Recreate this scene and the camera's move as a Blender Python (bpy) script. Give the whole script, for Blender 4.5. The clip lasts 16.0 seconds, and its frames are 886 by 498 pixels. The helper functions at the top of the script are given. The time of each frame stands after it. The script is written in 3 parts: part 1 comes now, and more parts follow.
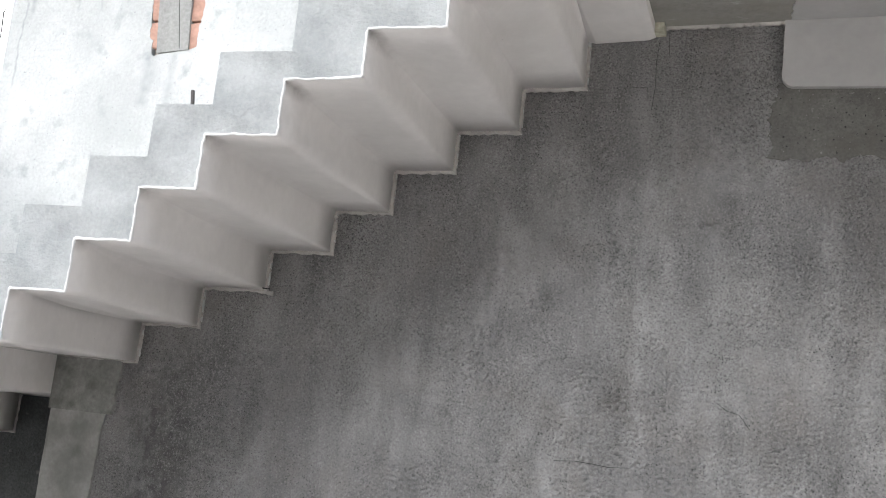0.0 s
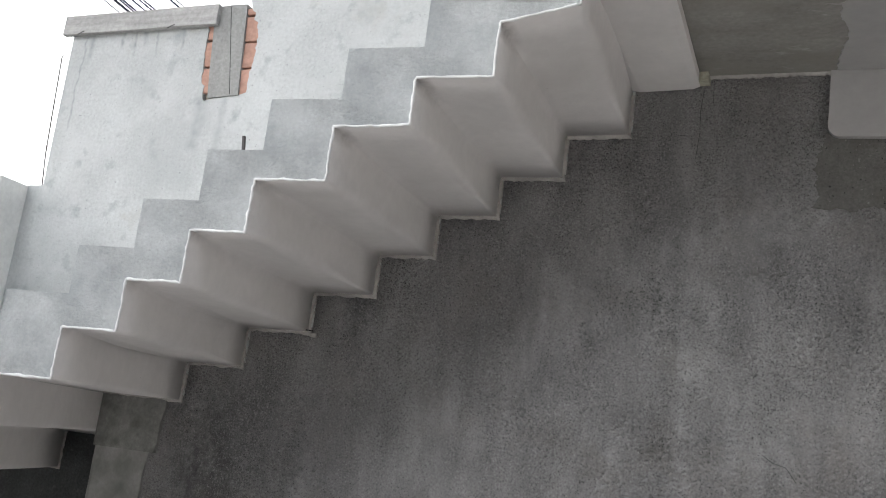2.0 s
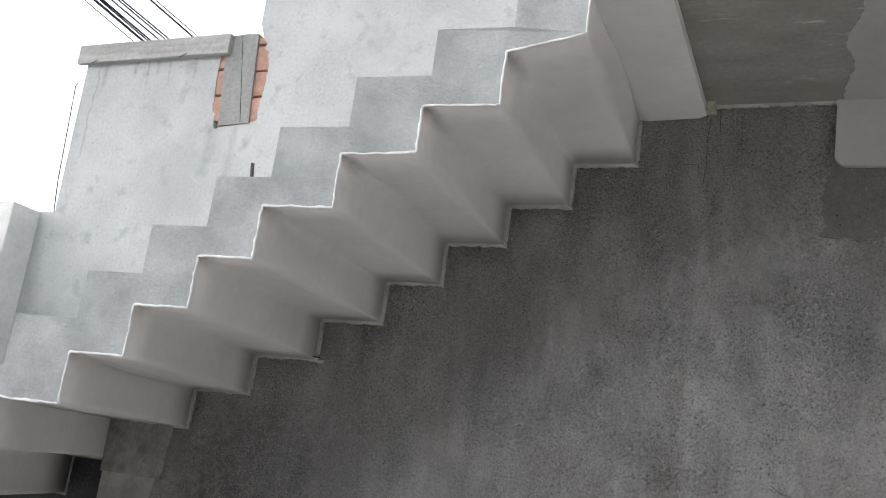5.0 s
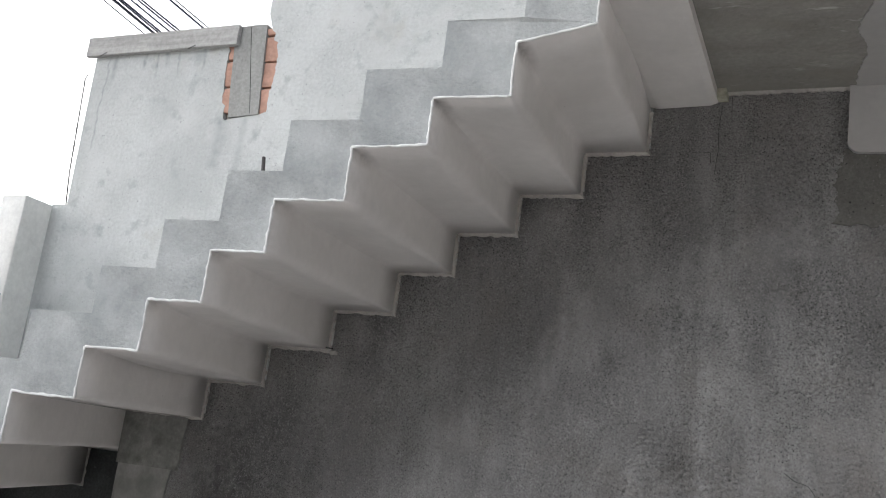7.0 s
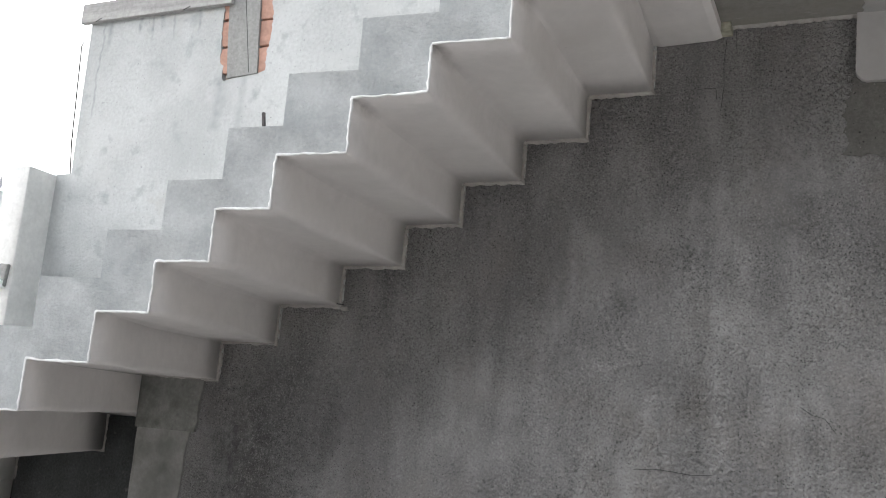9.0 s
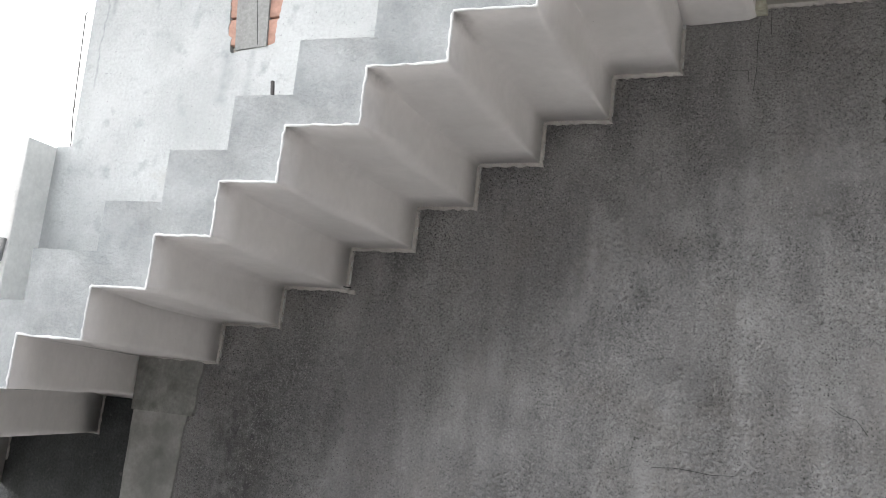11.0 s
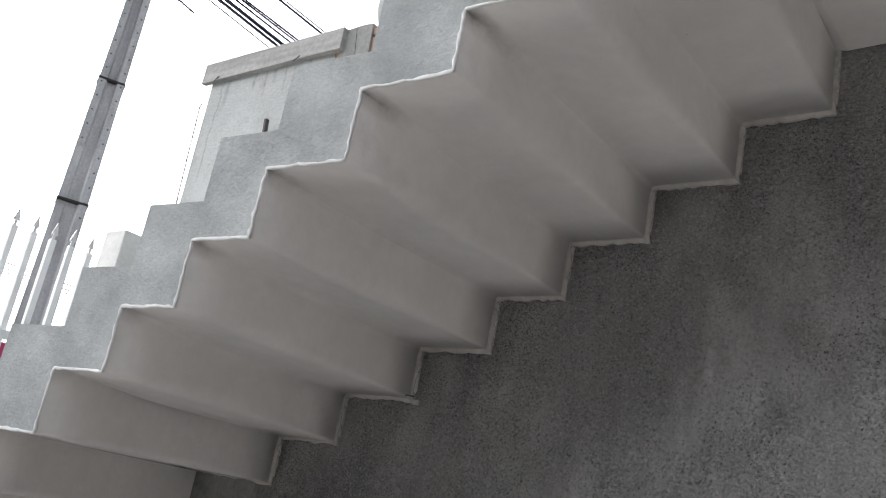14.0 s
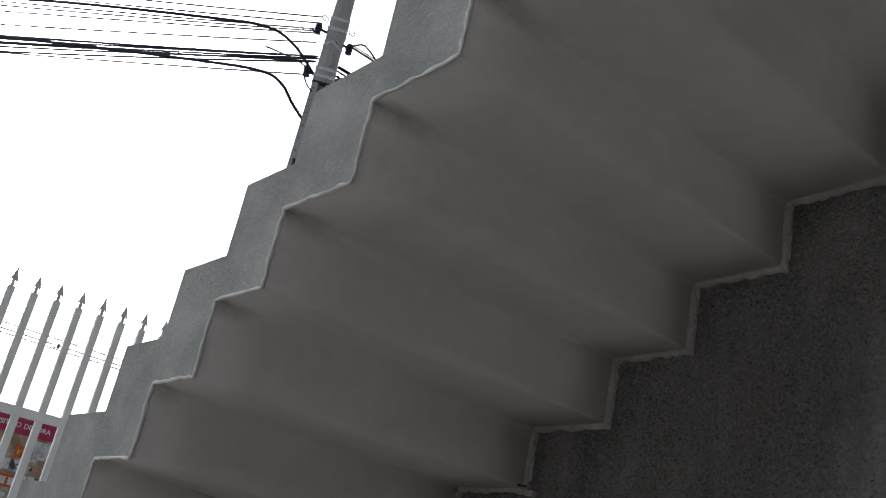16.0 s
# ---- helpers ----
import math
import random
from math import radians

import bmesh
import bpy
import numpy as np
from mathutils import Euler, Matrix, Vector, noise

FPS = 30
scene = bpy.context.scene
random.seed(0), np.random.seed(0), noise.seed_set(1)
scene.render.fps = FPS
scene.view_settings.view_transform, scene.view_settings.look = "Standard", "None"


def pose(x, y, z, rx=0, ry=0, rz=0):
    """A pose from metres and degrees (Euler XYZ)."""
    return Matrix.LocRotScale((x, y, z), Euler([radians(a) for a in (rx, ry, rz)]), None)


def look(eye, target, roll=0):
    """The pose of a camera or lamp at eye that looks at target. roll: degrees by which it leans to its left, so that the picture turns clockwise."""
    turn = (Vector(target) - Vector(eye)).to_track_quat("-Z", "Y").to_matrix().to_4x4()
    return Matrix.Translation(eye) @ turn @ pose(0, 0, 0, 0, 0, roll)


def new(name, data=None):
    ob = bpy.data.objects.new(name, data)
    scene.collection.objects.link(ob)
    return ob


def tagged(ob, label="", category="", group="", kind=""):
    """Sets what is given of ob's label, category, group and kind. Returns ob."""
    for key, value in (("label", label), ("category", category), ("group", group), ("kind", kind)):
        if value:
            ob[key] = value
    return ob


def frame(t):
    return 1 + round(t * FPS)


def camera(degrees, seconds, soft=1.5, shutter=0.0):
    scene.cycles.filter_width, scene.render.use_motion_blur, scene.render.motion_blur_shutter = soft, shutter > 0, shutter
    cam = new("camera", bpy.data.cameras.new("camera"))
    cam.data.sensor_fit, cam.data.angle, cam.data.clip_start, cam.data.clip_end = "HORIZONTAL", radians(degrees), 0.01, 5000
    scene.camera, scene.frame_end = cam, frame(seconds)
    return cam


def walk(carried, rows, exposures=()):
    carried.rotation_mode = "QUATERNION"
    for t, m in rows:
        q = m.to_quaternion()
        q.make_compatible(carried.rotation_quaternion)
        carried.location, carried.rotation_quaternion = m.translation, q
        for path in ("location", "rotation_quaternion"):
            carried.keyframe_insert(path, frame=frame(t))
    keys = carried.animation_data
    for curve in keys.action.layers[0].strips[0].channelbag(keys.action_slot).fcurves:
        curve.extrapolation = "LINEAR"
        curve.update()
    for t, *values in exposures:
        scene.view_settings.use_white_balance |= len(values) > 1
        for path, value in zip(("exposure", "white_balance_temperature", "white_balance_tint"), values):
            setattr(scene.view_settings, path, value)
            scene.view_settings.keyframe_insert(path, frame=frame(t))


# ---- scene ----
cam = camera(51.3, 16.0, soft=1.0)
PATH = [
    (0, (0.741, -3.507, 1.434), (0.063, -1.66, 1.792), 5.9),
    (0.5, (0.736, -3.509, 1.439), (0.057, -1.665, 1.809), 6.0),
    (1, (0.733, -3.53, 1.44), (-0.004, -1.715, 1.844), 6.9),
    (1.5, (0.732, -3.538, 1.44), (-0.045, -1.746, 1.874), 7.0),
    (2, (0.729, -3.539, 1.441), (-0.028, -1.74, 1.877), 7.2),
    (2.5, (0.732, -3.531, 1.434), (-0.112, -1.76, 1.823), 7.5),
    (3, (0.748, -3.535, 1.427), (-0.105, -1.768, 1.815), 7.3),
    (3.5, (0.76, -3.535, 1.427), (-0.033, -1.742, 1.824), 7.0),
    (4, (0.763, -3.532, 1.431), (-0.007, -1.727, 1.818), 6.6),
    (4.5, (0.767, -3.546, 1.442), (-0.017, -1.768, 1.918), 7.1),
    (4.7, (0.753, -3.54, 1.435), (-0.028, -1.767, 1.93), 7.7),
    (6.8, (0.74, -3.552, 1.458), (-0.048, -1.772, 1.906), 7.1),
    (7, (0.74, -3.552, 1.458), (-0.059, -1.776, 1.916), 7.2),
    (7.5, (0.739, -3.546, 1.451), (-0.076, -1.768, 1.868), 6.7),
    (8, (0.735, -3.53, 1.446), (-0.11, -1.752, 1.797), 6.3),
    (8.5, (0.736, -3.525, 1.44), (-0.063, -1.726, 1.796), 5.4),
    (9, (0.741, -3.52, 1.429), (-0.077, -1.732, 1.799), 4.7),
    (9.2, (0.739, -3.526, 1.427), (-0.078, -1.733, 1.768), 4.8),
    (11.3, (0.636, -3.305, 1.422), (-0.185, -1.513, 1.780), 6.6),
    (11.5, (0.64, -3.245, 1.422), (-0.173, -1.455, 1.789), 7.3),
    (12, (0.727, -3.062, 1.441), (-0.16, -1.322, 1.87), 10.4),
    (12.5, (0.742, -2.898, 1.461), (-0.188, -1.173, 1.855), 10.0),
    (13, (0.723, -2.723, 1.454), (-0.27, -1.06, 1.951), 11.5),
    (13.5, (0.713, -2.562, 1.478), (-0.337, -0.936, 1.983), 10.1),
    (14, (0.768, -2.391, 1.481), (-0.497, -0.954, 2.063), 11.2),
    (14.5, (0.844, -2.212, 1.504), (-0.519, -0.857, 2.058), 10.5),
    (15, (0.832, -2.063, 1.5), (-0.53, -0.81, 2.258), 9.5),
    (15.5, (0.763, -1.912, 1.518), (-0.67, -0.768, 2.315), 13.4),
    (16, (0.729, -1.782, 1.513), (-0.836, -0.774, 2.245), 11.8),
]
walk(cam, [(t, look(eye, target, roll)) for t, eye, target, roll in PATH],
     exposures=[(t, stops, 6250, 10) for t, stops in ((0, -0.1), (0.5, -0.1), (1.0, -0.42), (2.0, -0.72), (4.5, -0.72), (7, -0.86), (8, -0.74), (9, -0.65), (11.5, -0.35), (12, -0.37), (12.5, -0.32), (13, -0.25), (13.5, -0.55), (14.5, -1.12), (15, -1.28), (15.5, -1.85), (16, -2.25))])

# ---------------------------------------------------------------- light
world = bpy.data.worlds.new("overcast_sky")
scene.world = world
world.use_nodes = True
wn, wl = world.node_tree.nodes, world.node_tree.links
sky = wn.new("ShaderNodeTexSky")
sky.sky_type = "NISHITA"
sky.sun_disc = False
sky.sun_elevation, sky.sun_rotation = radians(25), radians(272)
sky.air_density, sky.dust_density, sky.ozone_density = 1.0, 9.0, 1.0
pale = wn.new("ShaderNodeHueSaturation")
pale.inputs["Saturation"].default_value = 0.26
pale.inputs["Value"].default_value = 5.0
wl.new(sky.outputs["Color"], pale.inputs["Color"])
wl.new(pale.outputs["Color"], wn["Background"].inputs["Color"])
wn["Background"].inputs["Strength"].default_value = 0.13
sun = new("sun", bpy.data.lights.new("sun", "SUN"))
sun.data.energy, sun.data.angle, sun.data.color = 2.1, radians(20), (1.0, 0.985, 0.97)
sun.matrix_world = look((-1.7, -4.9, 2.4), (0, 0, 0))


# ---------------------------------------------------------------- materials
def material(name, base, rough=0.9, spots=(), grain=(40.0, 0.15), stain=(1.5, 0.2), bump=(60.0, 0.3, 0.004), metal=0.0, squash=(1, 1, 1), spec=0.3, streaks_and_shade=(), streak_tint=(0.3, 0.3, 0.3), streak_fade=0.25, pits=None, crust=None, marks=(), mark_tint=(0.07, 0.06, 0.055)):
    """A surface with fine grain, broad stains (squash stretches them) and relief."""
    m = bpy.data.materials.new(name)
    m.use_nodes = True
    n, l = m.node_tree.nodes, m.node_tree.links
    b = n["Principled BSDF"]
    b.inputs["Roughness"].default_value, b.inputs["Metallic"].default_value = rough, metal
    b.inputs["Specular IOR Level"].default_value = spec
    geo = n.new("ShaderNodeNewGeometry")
    mp = n.new("ShaderNodeMapping")
    mp.inputs["Scale"].default_value = squash
    l.new(geo.outputs["Position"], mp.inputs["Vector"])

    def noise_tex(scale, detail, vec, rough_=0.6):
        t = n.new("ShaderNodeTexNoise")
        t.inputs["Scale"].default_value, t.inputs["Detail"].default_value = scale, detail
        t.inputs["Roughness"].default_value = rough_
        l.new(vec, t.inputs["Vector"])
        return t.outputs["Fac"]

    def remap(fac, lo, hi, a=0.3, z=0.7):
        r = n.new("ShaderNodeMapRange")
        r.inputs[1].default_value, r.inputs[2].default_value = a, z
        r.inputs[3].default_value, r.inputs[4].default_value = lo, hi
        l.new(fac, r.inputs[0])
        return r.outputs[0]

    def mul(a, c):
        q = n.new("ShaderNodeMath")
        q.operation = "MULTIPLY"
        l.new(a, q.inputs[0])
        l.new(c, q.inputs[1])
        return q.outputs[0]

    g = remap(noise_tex(grain[0], 4, geo.outputs["Position"]), 1 - grain[1], 1 + grain[1])
    s = remap(noise_tex(stain[0], 5, mp.outputs["Vector"]), 1 - stain[1], 1 + stain[1])
    both = mul(g, s)
    mix = n.new("ShaderNodeVectorMath")
    mix.operation = "SCALE"
    mix.inputs[0].default_value = base
    l.new(both, mix.inputs["Scale"])
    col = mix.outputs[0]
    for tint, scale, lo, hi, sq in spots:
        mp2 = n.new("ShaderNodeMapping")
        mp2.inputs["Scale"].default_value = sq
        mp2.inputs["Location"].default_value = (scale, tint[0] * 9, 1.7)
        l.new(geo.outputs["Position"], mp2.inputs["Vector"])
        f = remap(noise_tex(scale, 5, mp2.outputs["Vector"]), 0, 1, lo, hi)
        k = n.new("ShaderNodeMix")
        k.data_type = "RGBA"
        k.inputs[7].default_value = (*tint, 1)
        l.new(f, k.inputs[0])
        l.new(col, k.inputs[6])
        col = k.outputs[2]
    if streaks_and_shade:
        # run-downs and painted shade bands: place along x, width, lowest and highest point, strength
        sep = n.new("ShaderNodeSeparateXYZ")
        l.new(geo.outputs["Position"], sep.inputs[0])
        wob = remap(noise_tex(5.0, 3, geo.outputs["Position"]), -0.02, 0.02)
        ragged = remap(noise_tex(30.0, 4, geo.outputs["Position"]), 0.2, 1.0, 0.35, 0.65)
        for x0, width, za, zb, strength, *own in streaks_and_shade:
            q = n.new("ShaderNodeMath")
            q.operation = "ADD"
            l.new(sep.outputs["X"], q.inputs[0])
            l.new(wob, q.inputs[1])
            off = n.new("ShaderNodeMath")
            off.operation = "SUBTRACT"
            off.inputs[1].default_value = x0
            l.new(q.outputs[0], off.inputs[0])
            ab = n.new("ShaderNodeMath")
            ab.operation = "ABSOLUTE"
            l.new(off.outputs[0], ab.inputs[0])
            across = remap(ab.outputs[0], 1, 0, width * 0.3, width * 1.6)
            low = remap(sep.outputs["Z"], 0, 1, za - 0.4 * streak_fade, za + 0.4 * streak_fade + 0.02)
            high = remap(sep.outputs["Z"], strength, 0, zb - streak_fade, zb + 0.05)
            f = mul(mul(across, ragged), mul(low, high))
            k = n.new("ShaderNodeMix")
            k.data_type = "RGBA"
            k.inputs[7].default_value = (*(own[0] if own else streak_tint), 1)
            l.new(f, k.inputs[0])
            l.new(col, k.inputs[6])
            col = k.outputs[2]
    hollow = None
    if pits:
        # small open pits of uneven size, denser in some places: scale, radius, painted shade
        vor = n.new("ShaderNodeTexVoronoi")
        vor.inputs["Scale"].default_value = pits[0]
        warp = n.new("ShaderNodeVectorMath")
        warp.operation = "MULTIPLY_ADD"
        wn_ = n.new("ShaderNodeTexNoise")
        wn_.inputs["Scale"].default_value = pits[0] * 1.3
        l.new(geo.outputs["Position"], wn_.inputs["Vector"])
        l.new(wn_.outputs["Color"], warp.inputs[0])
        warp.inputs[1].default_value = (0.012, 0.012, 0.012)
        l.new(geo.outputs["Position"], warp.inputs[2])
        l.new(warp.outputs[0], vor.inputs["Vector"])
        size = n.new("ShaderNodeSeparateColor")
        l.new(vor.outputs["Color"], size.inputs[0])
        reach = mul(remap(size.outputs[0], 0.02, pits[1], 0.45, 1.0), remap(noise_tex(4.0, 4, geo.outputs["Position"]), 0.35, 1.25, 0.38, 0.62))
        q = n.new("ShaderNodeMath")
        q.operation = "DIVIDE"
        l.new(vor.outputs["Distance"], q.inputs[0])
        l.new(reach, q.inputs[1])
        hollow = remap(q.outputs[0], 1, 0, 0.6, 1.0)
        k = n.new("ShaderNodeMix")
        k.data_type = "RGBA"
        k.inputs[7].default_value = (*pits[2], 1)
        l.new(hollow, k.inputs[0])
        l.new(col, k.inputs[6])
        col = k.outputs[2]
    def blend(fac, below, tint):
        k = n.new("ShaderNodeMix")
        k.data_type = "RGBA"
        k.inputs[7].default_value = (*tint, 1)
        l.new(fac, k.inputs[0])
        l.new(below, k.inputs[6])
        return k.outputs[2]

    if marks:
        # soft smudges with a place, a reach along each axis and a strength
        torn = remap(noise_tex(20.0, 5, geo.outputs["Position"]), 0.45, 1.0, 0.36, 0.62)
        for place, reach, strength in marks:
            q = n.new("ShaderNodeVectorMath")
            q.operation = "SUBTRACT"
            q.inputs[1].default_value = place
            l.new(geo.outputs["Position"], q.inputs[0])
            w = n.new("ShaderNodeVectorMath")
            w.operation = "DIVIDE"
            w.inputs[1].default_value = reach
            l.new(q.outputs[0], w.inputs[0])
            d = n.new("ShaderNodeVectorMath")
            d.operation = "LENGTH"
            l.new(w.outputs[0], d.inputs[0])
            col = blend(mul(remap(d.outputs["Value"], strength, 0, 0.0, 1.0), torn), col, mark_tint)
    clumps = None
    if crust:
        # sandy crust: clumps with shaded gaps and lit tops painted in, smoother in places
        zone = remap(noise_tex(2.4, 4, mp.outputs["Vector"]), 0.35, 1.0, 0.38, 0.58)
        clumps = noise_tex(crust[0], 3.5, geo.outputs["Position"], 0.62)
        col = blend(mul(remap(clumps, 0.8, 0, 0.33, 0.45), zone), col, crust[1])
        col = blend(mul(remap(clumps, 0, 0.7, 0.54, 0.70), zone), col, crust[2])
    l.new(col, b.inputs["Base Color"])
    if bump[1]:
        h = noise_tex(bump[0], 6, geo.outputs["Position"], 0.65)
        if clumps:
            h = mul(clumps, zone)
        if hollow:
            q = n.new("ShaderNodeMath")
            q.operation = "SUBTRACT"
            l.new(h, q.inputs[0])
            l.new(hollow, q.inputs[1])
            h = mul(q.outputs[0], remap(noise_tex(5.0, 4, geo.outputs["Position"]), 0.6, 1.1, 0.35, 0.6))
        bp = n.new("ShaderNodeBump")
        bp.inputs["Strength"].default_value, bp.inputs["Distance"].default_value = bump[1], bump[2]
        l.new(h, bp.inputs["Height"])
        l.new(bp.outputs["Normal"], b.inputs["Normal"])
    return m


# darker smudges along the folds, near the stair's free edge
FOLD_SMUDGES = [((xo, -1.05 + 0.062 * (xo + 0.5), z), (0.045, reach, 0.045), 0.7 * strength) for xo, z, reach, strength in (
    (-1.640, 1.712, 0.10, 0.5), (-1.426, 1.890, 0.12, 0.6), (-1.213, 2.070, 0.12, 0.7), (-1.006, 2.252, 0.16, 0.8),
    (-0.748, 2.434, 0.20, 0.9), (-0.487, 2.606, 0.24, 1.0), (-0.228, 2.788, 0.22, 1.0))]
FOLD_SMUDGES += [((xo + 0.03, -1.0 + 0.062 * (xo + 0.5), z - 0.10), (0.06, 0.16, 0.12), 0.28) for xo, z in ((-1.006, 2.252), (-0.748, 2.434), (-0.487, 2.606))]
SOFFIT = material("white_soffit_paint", (0.68, 0.658, 0.645), 0.7, grain=(25, 0.03), stain=(2.0, 0.08), bump=(9, 0.3, 0.012), marks=FOLD_SMUDGES,
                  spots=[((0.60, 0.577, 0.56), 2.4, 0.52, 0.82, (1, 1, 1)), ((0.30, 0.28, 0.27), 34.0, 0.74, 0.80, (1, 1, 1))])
# the soffit's white paint again, darkened for the shade under the slab
BAND = material("white_paint_shaded", (0.37, 0.363, 0.357), 0.8, grain=(25, 0.04), stain=(2.0, 0.10), bump=(9, 0.3, 0.010))
MARGIN = material("yellowed_paint_margin", (0.37, 0.352, 0.33), 0.8, grain=(60, 0.1), stain=(8, 0.2), bump=(60, 0.6, 0.006))
BEAD = material("white_plaster_bead", (0.70, 0.705, 0.70), 0.8, grain=(60, 0.06), stain=(5, 0.12), bump=(70, 0.6, 0.006))
SIDE = material("grey_side_plaster", (0.405, 0.422, 0.421), 0.9, grain=(90, 0.08), stain=(5.5, 0.22), bump=(70, 0.9, 0.010),
                spots=[((0.275, 0.296, 0.298), 2.6, 0.48, 0.72, (1, 1, 1)), ((0.45, 0.465, 0.465), 5.0, 0.55, 0.75, (1, 1, 1))])
WHITEWALL = material("limewashed_plaster", (0.475, 0.49, 0.485), 0.92, grain=(60, 0.10), stain=(2.0, 0.14), bump=(55, 0.9, 0.009),
                     spots=[((0.40, 0.385, 0.35), 2.9, 0.60, 0.78, (1, 1, 1)), ((0.39, 0.407, 0.40), 1.8, 0.45, 0.75, (1, 1, 1)), ((0.54, 0.55, 0.545), 3.2, 0.50, 0.80, (1, 1, 1)), ((0.27, 0.275, 0.28), 60.0, 0.64, 0.74, (1, 1, 1)), ((0.36, 0.375, 0.375), 9.0, 0.58, 0.72, (1, 1, 1))],
                     streaks_and_shade=[(-3.0, 0.006, 2.88, 3.40, 0.7), (-2.96, 0.012, 3.25, 3.42, 0.6), (-2.74, 0.010, 3.33, 3.43, 0.7), (-2.66, 0.007, 3.30, 3.43, 0.7), (-2.60, 0.012, 3.34, 3.43, 0.7),
                              (-2.36, 0.008, 3.30, 3.43, 0.6), (-2.52, 0.006, 3.28, 3.43, 0.6), (-2.17, 0.03, 2.75, 3.05, 0.5), (-2.03, 0.02, 2.70, 3.03, 0.4)], streak_tint=(0.22, 0.23, 0.24), streak_fade=0.02)
# dark-tinted bands put the stair's shade, with some damp, into the colour
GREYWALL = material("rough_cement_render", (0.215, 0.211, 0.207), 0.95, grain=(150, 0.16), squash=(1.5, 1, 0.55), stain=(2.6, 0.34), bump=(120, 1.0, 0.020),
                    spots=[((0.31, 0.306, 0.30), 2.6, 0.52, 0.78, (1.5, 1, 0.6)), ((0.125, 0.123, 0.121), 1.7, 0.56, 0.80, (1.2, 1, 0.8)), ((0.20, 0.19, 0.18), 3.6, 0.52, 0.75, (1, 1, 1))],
                    streaks_and_shade=[(0.262, 0.022, 1.62, 2.25, 0.42), (0.275, 0.030, 1.40, 1.66, 0.55), (0.445, 0.020, 1.45, 2.0, 0.3), (0.0, 0.016, 1.35, 1.66, 0.35), (-1.80, 0.15, 0.8, 1.66, 0.75, (0.06, 0.06, 0.059)), (-1.60, 0.26, 0.95, 1.80, 0.5, (0.085, 0.085, 0.084)), (-1.35, 0.20, 1.25, 1.95, 0.2, (0.10, 0.10, 0.099)), (-0.42, 0.20, 1.75, 2.70, 0.2, (0.095, 0.095, 0.094)), (0.10, 0.12, 2.25, 2.95, 0.4, (0.095, 0.095, 0.094)), (0.56, 0.10, 2.2, 2.85, 0.45, (0.09, 0.09, 0.087)), (-0.30, 0.022, 1.9, 2.3, 0.35),
                             (0.72, 0.05, 2.45, 2.75, 0.5), (0.36, 0.03, 2.3, 2.7, 0.35), (-0.62, 0.03, 1.55, 1.95, 0.3)], streak_tint=(0.42, 0.418, 0.415), crust=(125.0, (0.080, 0.079, 0.077), (0.38, 0.375, 0.368)), pits=(150.0, 0.42, (0.050, 0.049, 0.048)))
PIER = material("smooth_cement_pier", (0.27, 0.268, 0.255), 0.9, grain=(60, 0.10), stain=(3.0, 0.25), bump=(40, 0.4, 0.006),
                spots=[((0.15, 0.15, 0.14), 3.0, 0.5, 0.7, (1, 1, 1))])
PALE = material("whitewashed_pillar_plaster", (0.70, 0.70, 0.68), 0.9, grain=(50, 0.06), stain=(4, 0.14), bump=(36, 0.5, 0.008))
# near-black base colour carries the shade of the recess
RECESS_SHADE = material("shade_toned_recess_wall", (0.058, 0.062, 0.062), 0.8, grain=(70, 0.3), stain=(5, 0.35), bump=(60, 0.8, 0.010), spots=[((0.12, 0.12, 0.115), 26.0, 0.62, 0.74, (1, 1, 1))])
PATCH = material("mottled_cement_patch", (0.20, 0.20, 0.188), 0.9, grain=(60, 0.15), stain=(6.0, 0.3), bump=(40, 0.5, 0.006),
                 spots=[((0.11, 0.11, 0.098), 9, 0.5, 0.72, (1, 1, 1))])
DARKPATCH = material("greenish_cement_patch", (0.130, 0.127, 0.119), 0.95, grain=(120, 0.2), stain=(5.0, 0.22), bump=(60, 0.5, 0.006), spots=[((0.118, 0.113, 0.100), 7, 0.5, 0.7, (1, 1, 1))], pits=(75.0, 0.36, (0.03, 0.03, 0.03)))
STAINED = material("yellowed_concrete", (0.36, 0.35, 0.28), 0.9, grain=(60, 0.15), stain=(20, 0.3), bump=(40, 0.5, 0.006))
SLAB = material("raw_concrete_soffit", (0.275, 0.266, 0.248), 0.9, grain=(45, 0.12), stain=(3.0, 0.2), bump=(18, 0.5, 0.012), squash=(1, 1.6, 1),
                spots=[((0.50, 0.49, 0.47), 9.0, 0.62, 0.70, (0.6, 2.4, 1)), ((0.25, 0.24, 0.215), 2.5, 0.5, 0.7, (1, 1, 1)), ((0.12, 0.115, 0.10), 30.0, 0.70, 0.76, (1, 1, 1))])
CONCRETE = material("fresh_concrete", (0.27, 0.27, 0.26), 0.9, grain=(70, 0.16), stain=(6, 0.15), bump=(50, 0.5, 0.006), squash=(1, 1, 0.3))
BRICK = material("orange_hollow_brick", (0.44, 0.265, 0.205), 0.9, grain=(60, 0.12), stain=(9, 0.2), bump=(40, 0.5, 0.005))
MORTAR = material("mortar", (0.45, 0.42, 0.38), 0.95, grain=(80, 0.15), stain=(9, 0.2), bump=(60, 0.8, 0.006))
WOOD = material("weathered_board", (0.34, 0.335, 0.325), 0.85, grain=(50, 0.14), stain=(6, 0.2), bump=(30, 0.4, 0.004), squash=(0.4, 4, 6))
IRON = material("dark_iron", (0.06, 0.055, 0.055), 0.7, grain=(80, 0.2), stain=(9, 0.2), bump=(80, 0.3, 0.002), metal=0.3)
